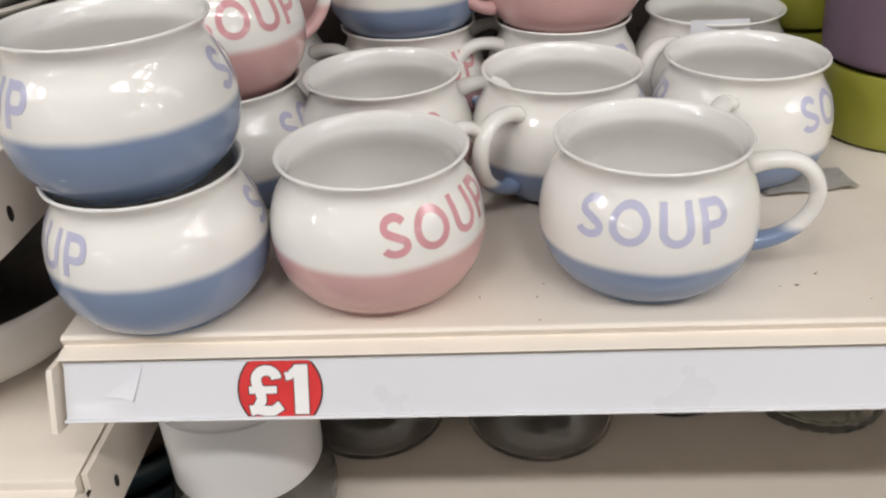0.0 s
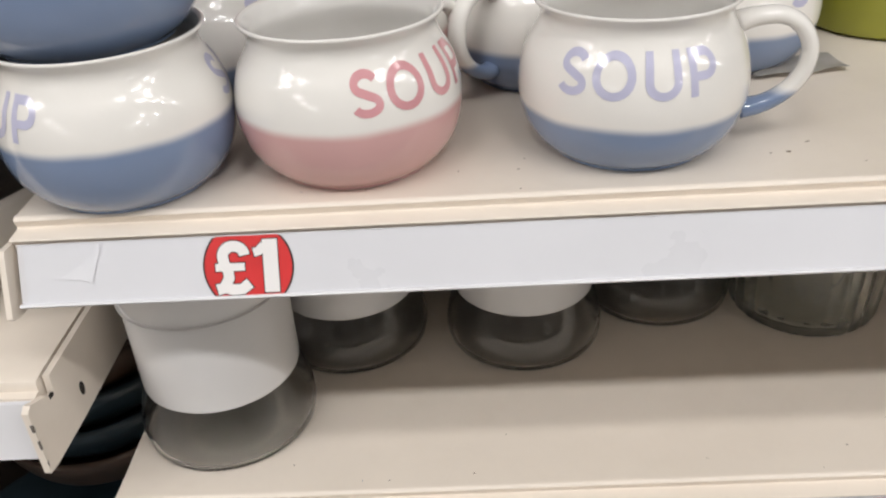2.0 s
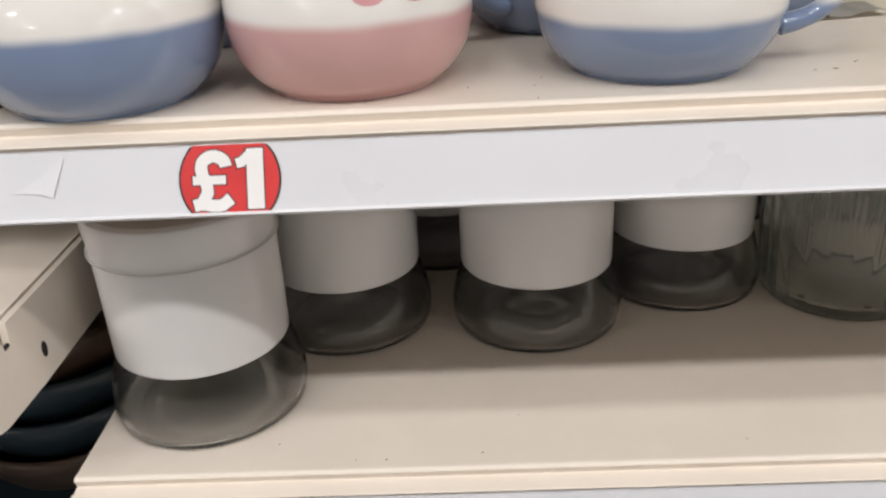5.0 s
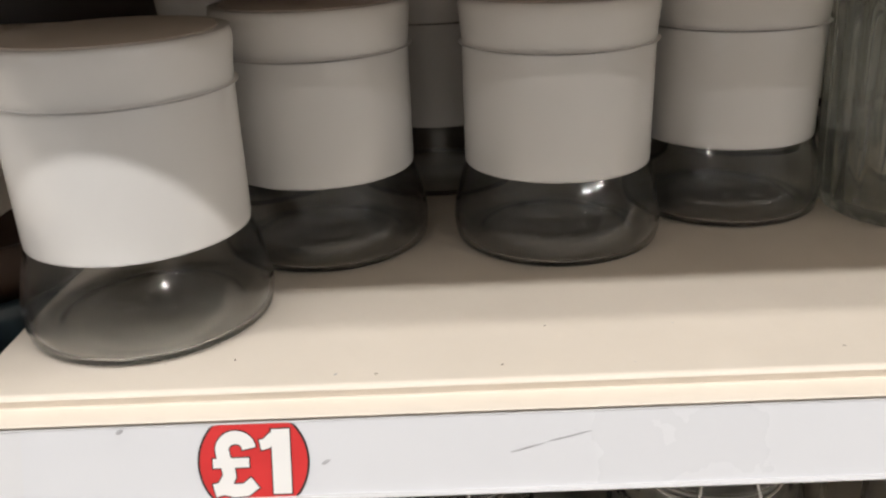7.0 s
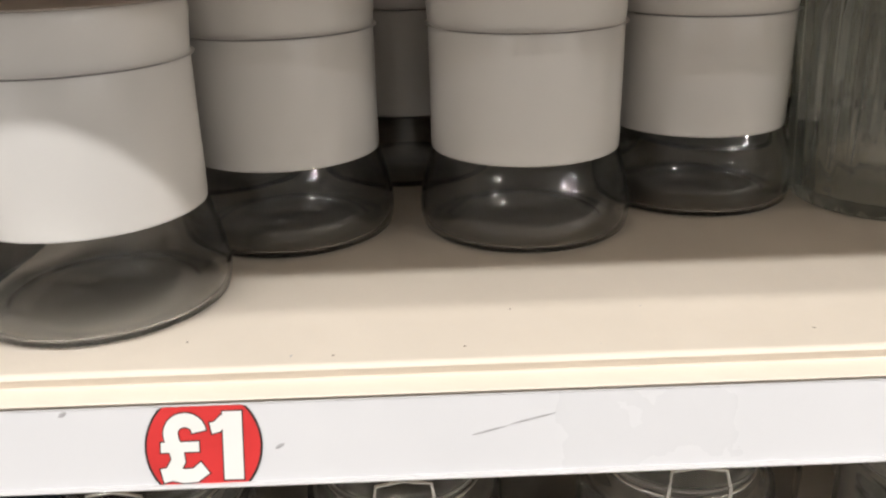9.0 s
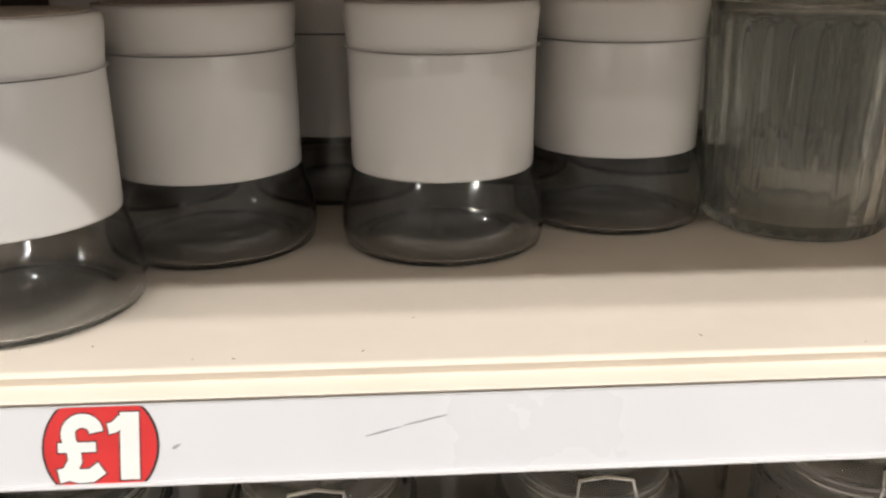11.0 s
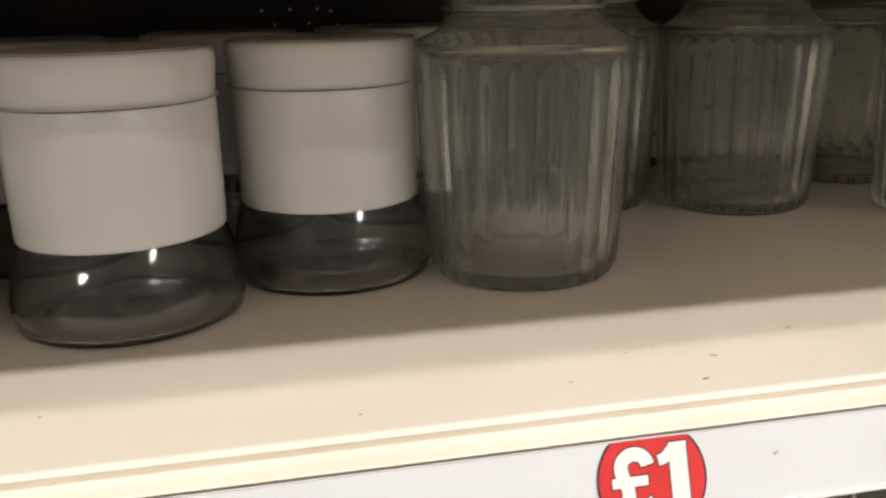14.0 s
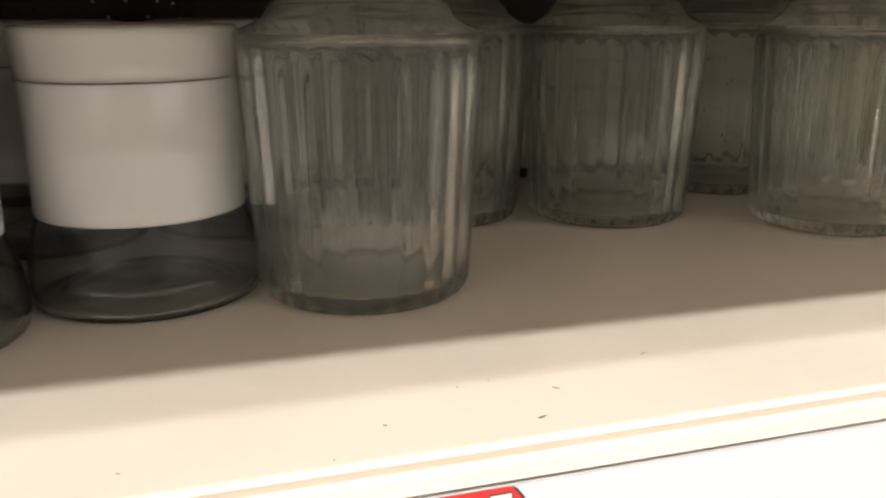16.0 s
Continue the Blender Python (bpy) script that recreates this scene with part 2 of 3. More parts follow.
slab("floor", -9, 20, -16, 4, -0.1, 0.0, FLOOR, "worn grey vinyl shop floor", "floor")
slab("ceiling", -9, 20, -16, 4, 3.3, 3.4, CEILING, "white suspended tile ceiling of the shop", "ceiling")
slab("wall_west", -9.1, -9, -16, 4, 0, 3.3, WALL, "plain dull painted shop wall", "wall")
slab("wall_east", 20, 20.1, -16, 4, 0, 3.3, WALL, "plain dull painted shop wall", "wall")
slab("wall_south", -9, 20, -16.1, -16, 0, 3.3, WALL, "plain dull painted shop wall", "wall")
slab("wall_north", -9, 20, 4, 4.1, 0, 3.3, WALL, "plain dull painted shop wall", "wall")

# unseen shelving run across the aisle, added to bounce light onto the jars
opposite = thing("shelving_run", pose(0, -1.85, 0), "unseen stocked shelving run, added across the aisle to bounce light", "shelving")
part("back_board", box_bm(-4, 4, -0.5, -0.45, 0, 1.3), WALL, opposite)
for k in range(4):
    part("shelf_board", box_bm(-4, 4, -0.45, 0, 0.15 + 0.38 * k, 0.19 + 0.38 * k, 0.004), CREAM, opposite)
for k in range(3):
    for i in range(16):
        w, hh = 0.18 + 0.05 * ((i * 7 + k * 3) % 5) / 5, 0.18 + 0.12 * ((i * 5 + k) % 7) / 7
        carton = thing("carton", pose(-3.75 + 0.5 * i, -1.98, 0.19 + 0.38 * k), "plain carton on the unseen shelving added to bounce light", "box", "cartons")
        part("body", box_bm(-w, w, -0.2, 0.1, 0.0, hh, 0.004), OFFWHITE if (i + k) % 3 == 0 else STOCK, carton)

for lx, ly, k, length in LAMPS:
    fitting = thing("ceiling_light", pose(lx, ly, TUBE_Z), "white fluorescent ceiling light fitting", "ceiling light", "ceiling lights")
    part("housing", box_bm(-length / 2 - 0.03, length / 2 + 0.03, -0.11, 0.11, 0.0, 0.1, 0.01), RAIL, fitting)

# ---- shelving ----
BACK = 0.975
SHELF_L, SHELF_R = -0.260, 1.6


def shelf(x0, x1, top, front, rail_low, rail_high, ticket_x, label, end=True):
    """A steel shelf with folded front edge, price rail and end bracket. rail_low, rail_high: (y, z) of the rail's lower and upper edge."""
    s = thing("shelf", pose(0, 0, 0), label, "shelf", "shop shelves")
    ledge, lip = front - 0.0062, front + 0.0052
    outline = [(BACK, top), (lip + 0.0055, top), (lip + 0.0036, top + 0.0004), (lip + 0.0018, top + 0.0003), (lip + 0.0006, top - 0.0006), (lip, top - 0.0016), (lip + 0.0016, top - 0.0060), (lip + 0.0013, top - 0.0068), (lip - 0.0006, top - 0.0072),
               (ledge + 0.0016, top - 0.0076), (ledge + 0.0004, top - 0.0079), (ledge, top - 0.0084), (ledge + 0.0004, top - 0.0090), (ledge + 0.0025, top - 0.0096), (ledge + 0.0040, top - 0.0110), (ledge + 0.006, top - 0.03), (BACK, top - 0.03)]
    part("deck", extrude_bm(outline, x0, x1), CREAM, s, smooth=35)
    (yl, zl), (yh, zh) = rail_low, rail_high
    n = Vector((0, -(zh - zl), yh - yl)).normalized()

    def at(u, out):
        return (yl + (yh - yl) * u + n.y * out, zl + (zh - zl) * u + n.z * out)

    rail = [at(1.0, 0.0), at(1.0, 0.0008), at(0.990, 0.0009), at(0.985, 0.0), at(0.055, 0.0), at(0.045, 0.003), at(0.01, 0.0034), at(-0.012, 0.0022), at(-0.012, -0.002), at(1.0, -0.002)]
    strip = part("price_rail", extrude_bm(rail, x0 + 0.004, x1), RAIL, s, "white plastic price rail", smooth=35)
    part("ticket_strip", extrude_bm([at(0.984, 0.0002), at(0.984, 0.0009), at(0.05, 0.0009), at(0.05, 0.0002)], ticket_x, x1), TICKET, strip, "long blank white paper ticket strip")
    if end:
        plate = [(yl - 0.004, zl - 0.006), (yl - 0.006, zl - 0.004), (yh - 0.008, zh - 0.003), (yh - 0.006, zh), (yh + 0.012, zh - 0.002), (yh + 0.02, zh - 0.012), (BACK, zh - 0.006), (BACK, zl - 0.03), (yl + 0.05, zl - 0.012), (yl + 0.004, zl - 0.008)]
        part("end_bracket", extrude_bm(plate, x0 - 0.004, x0 - 0.0005), CREAM, s, "cream steel end bracket")
    return s, at, n


UPPER, LOWER, BOTTOM = 1.1155, 0.8872, 0.592
R1, R2, R3 = ((0.4533, 1.0725), (0.4684, 1.1049)), ((0.4550, 0.8427), (0.4671, 0.8769)), ((0.4550, 0.5475), (0.4671, 0.5817))
s1, at1, n1 = shelf(SHELF_L, SHELF_R, UPPER, 0.4745, *R1, SHELF_L + 0.008, "cream steel shop shelf holding soup mugs")
s2, at2, n2 = shelf(SHELF_L, SHELF_R, LOWER, 0.4728, *R2, -0.227, "cream steel shop shelf holding storage jars")
s3, at3, n3 = shelf(SHELF_L, SHELF_R, BOTTOM, 0.4728, *R3, -0.227, "cream steel shop shelf holding clip-top jars")


def back_panel(name, x0, x1, z0, z1, y, mat, label, pitch, hole, hole_mat):
    p = tagged(part(name, box_bm(x0, x1, y, y + 0.012, z0, z1), mat), label, "back panel", kind="structure")
    bm = bmesh.new()
    row = 0
    z = z0 + pitch
    while z < z1 - hole:
        x = max(x0, -0.7) + pitch * (0.5 if row % 2 else 1.0)
        while x < min(x1, 1.5):
            c = [bm.verts.new((x + hole * math.cos(a * math.pi / 4), y - 0.0006, z + hole * math.sin(a * math.pi / 4))) for a in range(8)]
            bm.faces.new(c)
            x += pitch
        z += pitch
        row += 1
    tagged(part("perforation", bm, hole_mat, p), kind="stuff")
    return p


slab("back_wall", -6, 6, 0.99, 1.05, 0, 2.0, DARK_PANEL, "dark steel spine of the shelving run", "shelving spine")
back_panel("back_panel_lower", SHELF_L, SHELF_R, LOWER + 0.012, 1.034, 0.962, PANEL, "beige perforated steel back panel", 0.025, 0.0026, HOLE)
# the shade under the upper shelf is put into this strip's dark colour
back_panel("back_panel_upper", SHELF_L, SHELF_R, 1.036, 1.081, 0.962, DARK_PANEL, "perforated strip of back panel, shade under the shelf painted dark brown", 0.012, 0.0012, HOLE)
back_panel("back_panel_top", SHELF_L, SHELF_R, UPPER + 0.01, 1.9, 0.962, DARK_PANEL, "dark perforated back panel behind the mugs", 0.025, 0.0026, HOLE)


# ---- price stickers ----
def ribbon(bm, line, width, z, overrun=0.0):
    """A flat stroke of a figure along a line of (x, y) pairs."""
    p = [Vector((x, y, 0)) for x, y in line]
    p[0] += (p[0] - p[1]).normalized() * overrun
    p[-1] += (p[-1] - p[-2]).normalized() * overrun
    rows = []
    for i, c in enumerate(p):
        d = (p[min(i + 1, len(p) - 1)] - p[max(i - 1, 0)]).normalized()
        n = Vector((-d.y, d.x, 0)) * width / 2
        rows.append((bm.verts.new((c.x + n.x, c.y + n.y, z)), bm.verts.new((c.x - n.x, c.y - n.y, z))))
    for u, v in zip(rows, rows[1:]):
        bm.faces.new((u[0], u[1], v[1], v[0]))


def price_sticker(x, at, low, high):
    """A round red price sticker, trimmed to the height of the rail."""
    up = Vector((0, high[0] - low[0], high[1] - low[1]))
    length = up.length
    up.normalize()
    y, z = at(0.5, 0.0012)
    turn = Matrix((Vector((1, 0, 0)), up, Vector((1, 0, 0)).cross(up))).transposed().to_4x4()
    s = thing("price_sticker", Matrix.Translation((x, y, z)) @ turn, "round red one pound price sticker on the rail", "price sticker", "price stickers")

    def disc(r, half, z0, z1):
        bm = bmesh.new()
        pts = []
        for i in range(72):
            a = 2 * math.pi * i / 72
            pts.append((r * math.cos(a), max(-half, min(half, r * math.sin(a)))))
        a = [bm.verts.new((px, py, z0)) for px, py in pts]
        b = [bm.verts.new((px, py, z1)) for px, py in pts]
        for i in range(72):
            bm.faces.new((a[i], a[(i + 1) % 72], b[(i + 1) % 72], b[i]))
        bm.faces.new(b)
        bm.faces.new(a[::-1])
        return bm

    half = length * 0.480
    part("rim", disc(0.0257, half, 0.0, 0.00012), BLACK, s, "black printed outline")
    part("disc", disc(0.0247, half + 0.0002, 0.00006, 0.0002), RED, s)
    arc = [(-0.0080 + 0.0062 * math.cos(t), 0.0062 + 0.0056 * math.sin(t)) for t in np.linspace(0.05, 3.30, 14)]
    pound = arc + [(-0.0136, 0.0024), (-0.0118, -0.0018), (-0.0112, -0.0060), (-0.0140, -0.0112)]
    strokes = [(pound, 0.0062), ([(-0.0186, 0.0000), (-0.0020, 0.0000)], 0.0044), ([(-0.0184, -0.0126), (-0.0140, -0.0116), (-0.0090, -0.0128), (-0.0040, -0.0126), (0.0004, -0.0094)], 0.0062),
               ([(0.0128, 0.0150), (0.0128, -0.0150)], 0.0084), ([(0.0034, 0.0078), (0.0062, 0.0084), (0.0098, 0.0118)], 0.0050)]
    for mat, extra, lift in ((BLACK, 0.0012, 0.00024), (WHITE_PRINT, 0.0, 0.00034)):
        for sign, few in (("pound_sign", strokes[:3]), ("numeral", strokes[3:])):
            bm = bmesh.new()
            for k, (line, w) in enumerate(few):
                ribbon(bm, line, w + extra, lift + 0.00001 * k, extra / 2)
            part(sign if not extra else sign + "_outline", bm, mat, s)
    return s


price_sticker(-0.1246, at1, *R1)
price_sticker(-0.1206, at2, *R2)
price_sticker(0.2845, at2, *R2)


# ---- soup mugs ----
MUG_H = 0.0920
OUTER = smooth_profile([(0.0, 0.0), (0.043, 0.0), (0.0478, 0.0016), (0.0565, 0.0085), (0.0635, 0.0190), (0.0670, 0.0310), (0.0678, 0.0420), (0.0664, 0.0540), (0.0630, 0.0650), (0.0580, 0.0735), (0.0553, 0.0797), (0.0553, 0.0848), (0.0578, 0.0892)])
LIP = [(0.0594, 0.0906), (0.0595, 0.0916), (0.0588, 0.0923), (0.0577, 0.0921), (0.0562, 0.0907)]
INNER = smooth_profile([(0.0536, 0.0868), (0.0523, 0.080), (0.0547, 0.073), (0.0592, 0.0645), (0.0634, 0.0535), (0.0646, 0.042), (0.0635, 0.031), (0.0565, 0.0165), (0.0420, 0.0095), (0.0, 0.008)])


def mug_radius(z):
    zs, rs = [q[1] for q in OUTER[6:]], [q[0] for q in OUTER[6:]]
    return float(np.interp(z, zs, rs))


SOUP_HIGH = 0.0242


def soup_bm(h):
    """The word SOUP in broad even strokes, centred on the origin, h high."""
    bm = bmesh.new()
    w = 0.185

    def bow(cx, cy, rx, ry, a0, a1, n=14):
        return [(cx + rx * math.cos(radians(a)), cy + ry * math.sin(radians(a))) for a in np.linspace(a0, a1, n)]

    def straight(x0, y0, x1, y1, n=6):
        return [(x0 + (x1 - x0) * k / n, y0 + (y1 - y0) * k / n) for k in range(n + 1)]

    s_line = bow(0.36, 0.715, 0.255, 0.19, 20, 235) + bow(0.36, 0.275, 0.275, 0.18, 62, -160)
    o_line = bow(1.34, 0.5, 0.40, 0.42, 90, 454, 30)
    u_line = straight(2.125, 1.0, 2.125, 0.38) + bow(2.445, 0.38, 0.32, 0.30, 180, 360, 14)[1:-1] + straight(2.765, 0.38, 2.765, 1.0)
    p_stem = straight(3.145, 0.0, 3.145, 1.0)
    p_bow = straight(3.20, 0.905, 3.46, 0.905, 4)[:-1] + bow(3.46, 0.665, 0.235, 0.24, 90, -90, 12) + straight(3.46, 0.425, 3.20, 0.425, 4)[1:]
    for k, line in enumerate((s_line, o_line, u_line, p_stem, p_bow)):
        ribbon(bm, [((x - 1.89) * h, (y - 0.5) * h) for x, y in line], w * h, 0.00004 if k == 4 else 0.0)
    return bm


def mug_master(label, glaze, letters):
    m = thing("soup_mug", pose(0, 0, -5), label, "mug", "soup mugs")
    body = part("body", lathe_bm(OUTER + LIP, 72), glaze, m, smooth=180)
    part("inside", lathe_bm([LIP[-1]] + INNER, 72), MUG_INSIDE, m, "plain white glazed inside", smooth=180)
    ctrl = [(0.0574, 0.0728), (0.068, 0.0760), (0.082, 0.0765), (0.0930, 0.0705), (0.0992, 0.0590), (0.0988, 0.0465), (0.0928, 0.0350), (0.0830, 0.0265), (0.0730, 0.0220), (0.0645, 0.0205)]
    path = smooth_profile(ctrl, 4)
    n = len(path) - 1
    rad = [0.0048 + 0.0016 * (abs(2 * i / n - 1) ** 3) for i in range(n + 1)]
    part("handle", tube_bm([(r, 0, z) for r, z in path], rad, 14, 1.35), glaze, m, smooth=180)
    for side in (-1, 1):
        bm = soup_bm(SOUP_HIGH)
        for v in bm.verts:
            z = 0.0628 + v.co.y
            r = mug_radius(z)
            a = side * math.pi / 2 + v.co.x / 0.0655
            out = r + 0.0003 + v.co.z
            v.co = (out * math.cos(a), out * math.sin(a), z)
        part("lettering", bm, letters, body, smooth=180)
    return m


blue_mug = mug_master("white and blue glazed soup mug with lilac lettering, on the shelf", BLUE_GLAZE, LILAC_LETTER)
tall_mug = mug_master("white soup mug with a deep blue band and lilac lettering", TALL_BLUE_GLAZE, LILAC_LETTER)
pink_mug = mug_master("white and pink glazed soup mug with pink lettering, on the shelf", PINK_GLAZE, PINK_LETTER)

# colour, x, y, turn of the handle, stacked on another
NEST = MUG_H - 0.0060
MUGS = [
    ("b", 0.1016, 0.5485, -8, 0), ("p", -0.0680, 0.5430, 48, 0),
    ("t", -0.2035, 0.5270, 124, 0), ("t", -0.2095, 0.5325, 119, 1),
    ("b", 0.0590, 0.6800, 232, 0), ("p", -0.0747, 0.6830, 8, 0), ("b", 0.1960, 0.6930, 244, 0),
    ("b", -0.1950, 0.6800, 92, 0), ("p", -0.1960, 0.6830, 42, 1),
    ("p", -0.0640, 0.8200, 25, 0), ("b", -0.0640, 0.8180, 150, 1),
    ("b", 0.0720, 0.8180, 200, 0), ("p", 0.0720, 0.8160, 200, 1),
    ("b", 0.2050, 0.8250, 225, 0),
    ("b", -0.2010, 0.8180, -20, 0), ("p", -0.2010, 0.8180, 30, 1),
]
for colour, x, y, turn, level in MUGS:
    mug = copy_thing({"b": blue_mug, "t": tall_mug, "p": pink_mug}[colour], pose(x, y, UPPER + 0.0003 + level * NEST, 0, 0, turn))
    if level:
        tagged(mug, ("white and pink" if colour == "p" else "white and blue") + " glazed soup mug stacked on another mug")
for master in (blue_mug, tall_mug, pink_mug):
    for o in (*master.children_recursive, master):
        bpy.data.objects.remove(o)


# ---- green and purple pots beside the mugs ----
def pot(x, y, z, r, h, mat, label, taper=0.94):
    p = thing("plant_pot", pose(x, y, z), label, "pot", "stacked pots")
    out = smooth_profile([(0.0, 0.0), (r * taper * 0.8, 0.0), (r * taper * 0.95, h * 0.03), (r * taper, h * 0.10), (r * 0.98, h * 0.5), (r, h * 0.9), (r, h)], 4)
    inn = smooth_profile([(r - 0.004, h), (r - 0.006, h * 0.9), (r * taper - 0.006, h * 0.15), (0.0, h * 0.08)], 4)
    part("body", lathe_bm(out, 72), mat, p, smooth=180)
    part("inside", lathe_bm([out[-1]] + inn, 72), mat, p, smooth=180)
    part("foot_ring", lathe_bm([(r * taper * 0.70, -0.0001), (r * taper * 0.80, -0.0001), (r * taper * 0.82, 0.003), (r * taper * 0.68, 0.003)], 64, closed=True), OFFWHITE, p, "bare clay foot ring", smooth=40)
    return p


pot(0.352, 0.762, UPPER, 0.070, 0.062, GREEN_GLAZE, "olive green glazed pot on the shelf")
pot(0.352, 0.762, UPPER + 0.0625, 0.074, 0.090, PURPLE_GLAZE, "dull purple glazed pot stacked on a green pot")
pot(0.300, 0.893, UPPER, 0.062, 0.062, GREEN_GLAZE, "olive green glazed pot at the back of the shelf")
pot(0.300, 0.893, UPPER + 0.0625, 0.062, 0.062, GREEN_GLAZE, "olive green glazed pot stacked on its match")


# ---- storage jars with tin sleeves ----
def storage_jar_master():
    j = thing("storage_jar", pose(0, 0, -5), "clear glass storage jar with white tin sleeve and lid", "jar", "storage jars")
    def knurl(a, z, r):
        return 0.0005 * math.cos(90 * a) if z < 0.0022 and r > 0.058 else 0.0

    out = smooth_profile([(0.0, 0.0100), (0.025, 0.0090), (0.0420, 0.0048), (0.0490, 0.0012), (0.0540, 0.0002), (0.0605, 0.0), (0.0634, 0.0011), (0.0648, 0.0028), (0.0662, 0.0080), (0.0667, 0.0135), (0.0662, 0.0200), (0.0640, 0.0310), (0.0604, 0.0440), (0.0576, 0.055)], 4) + [(0.0570, 0.118)]
    inn = [(0.0548, 0.118)] + smooth_profile([(0.0554, 0.055), (0.0582, 0.044), (0.0618, 0.031), (0.0641, 0.0200), (0.0645, 0.0135), (0.0639, 0.0085), (0.0622, 0.0046), (0.0590, 0.0030), (0.0540, 0.0028), (0.0490, 0.0040), (0.0420, 0.0078), (0.025, 0.0122), (0.0, 0.0132)], 4)
    part("glass_body", lathe_bm(out + inn, 360, knurl), CLEAR, j, "clear glass base", smooth=180)
    sleeve = [(0.0577, 0.0512), (0.0583, 0.0515), (0.0586, 0.055), (0.0588, 0.1242), (0.0585, 0.1252), (0.0577, 0.1252), (0.0575, 0.1240), (0.0573, 0.056)]
    part("sleeve", lathe_bm(sleeve, 72, closed=True), SLEEVE, j, "white enamelled tin sleeve", smooth=50)
    # added liner darkens the jar where sleeve and lid keep light out
    part("liner", lathe_bm([(0.0540, 0.058), (0.0540, 0.124), (0.0, 0.124), (0.0, 0.1225), (0.0532, 0.1225), (0.0532, 0.058)], 48, closed=True), LINER, j, "near-black liner painting in the shade inside the sleeve", smooth=40)
    lid = smooth_profile([(0.0, 0.1261), (0.0570, 0.1261), (0.0585, 0.1264), (0.0590, 0.1290), (0.0600, 0.140), (0.0606, 0.147), (0.0600, 0.1512), (0.0585, 0.1526), (0.055, 0.1530), (0.0, 0.1530)], 4)
    cover = part("lid", lathe_bm(lid, 72), SLEEVE, j, "white enamelled lid", smooth=180)
    part("lid_disc", lathe_bm([(0.0, 0.1530), (0.0540, 0.1530), (0.0540, 0.1537), (0.0, 0.1537)], 64), LID_TOP, cover, "lid top with its shade painted in as grey-brown", smooth=40)
    return j


jar_master = storage_jar_master()
JARS = [(-0.1928, 0.5665), (-0.1070, 0.6715), (0.0438, 0.6658), (0.1679, 0.7183), (-0.0330, 0.8060), (-0.178, 0.800), (0.098, 0.862), (0.232, 0.875)]
for i, (x, y) in enumerate(JARS):
    copy_thing(jar_master, pose(x, y, LOWER + 0.0003, 0, 0, 37 * i))
for o in (*jar_master.children_recursive, jar_master):
    bpy.data.objects.remove(o)


# ---- ribbed glass jars ----
def ribbed_jar_master():
    j = thing("ribbed_jar", pose(0, 0, -5), "empty pressed glass jar with vertical ribs", "jar", "ribbed jars")
    RIBS = 28

    def wall(z):
        return float(np.interp(z, (0.0, 0.0012, 0.006, 0.02, 0.08, 0.135, 0.1455, 0.1482), (0.0545, 0.0590, 0.0615, 0.0630, 0.0662, 0.0688, 0.0699, 0.0701)))

    def flute(a, z, r):
        if r < 0.0575 or abs(r - wall(z)) > 0.0008:
            return 0.0
        k = min(1.0, max(0.0, (0.1435 - z) / 0.009)) * min(1.0, max(0.0, (z + 0.002) / 0.010))
        return 0.0023 * k * (abs(math.cos(RIBS * a / 2)) - 0.6)

    out = smooth_profile([(0.0, 0.0025), (0.048, 0.0025), (0.0545, 0.0), (0.0590, 0.0012), (0.0615, 0.006), (0.0630, 0.02), (0.0662, 0.08), (0.0688, 0.135), (0.0699, 0.1455), (0.0701, 0.1482), (0.0688, 0.1500), (0.0620, 0.1528), (0.0545, 0.1570), (0.0500, 0.1640), (0.0496, 0.1690)], 4)
    out += [(0.0496, 0.184), (0.0488, 0.1855)]
    inn = [(0.0466, 0.1850)] + smooth_profile([(0.0462, 0.178), (0.0462, 0.166), (0.0510, 0.1560), (0.0610, 0.1480), (0.0652, 0.140), (0.0634, 0.10), (0.0598, 0.03), (0.0570, 0.0130), (0.0500, 0.0090), (0.0, 0.0085)], 4)
    body = part("glass_body", lathe_bm(out + inn, 336, flute), GREENISH, j, smooth=180)
    for z in (0.1690, 0.1755):
        bead = [(0.0498 + 0.0016 * math.sin(t), z + 0.0012 * math.cos(t)) for t in np.linspace(0, math.pi, 7)]
        part("thread_ring", lathe_bm(bead + [(0.0497, z)], 96, closed=True), GREENISH, body, smooth=180)
    return j


rib_master = ribbed_jar_master()
for i, (x, y) in enumerate([(0.2930, 0.6890), (0.5200, 0.8180), (0.6800, 0.7430), (0.3900, 0.8560), (0.675, 0.895), (0.84, 0.83)]):
    copy_thing(rib_master, pose(x, y, LOWER + 0.0003, 0, 0, 23 * i))
for o in (*rib_master.children_recursive, rib_master):
    bpy.data.objects.remove(o)


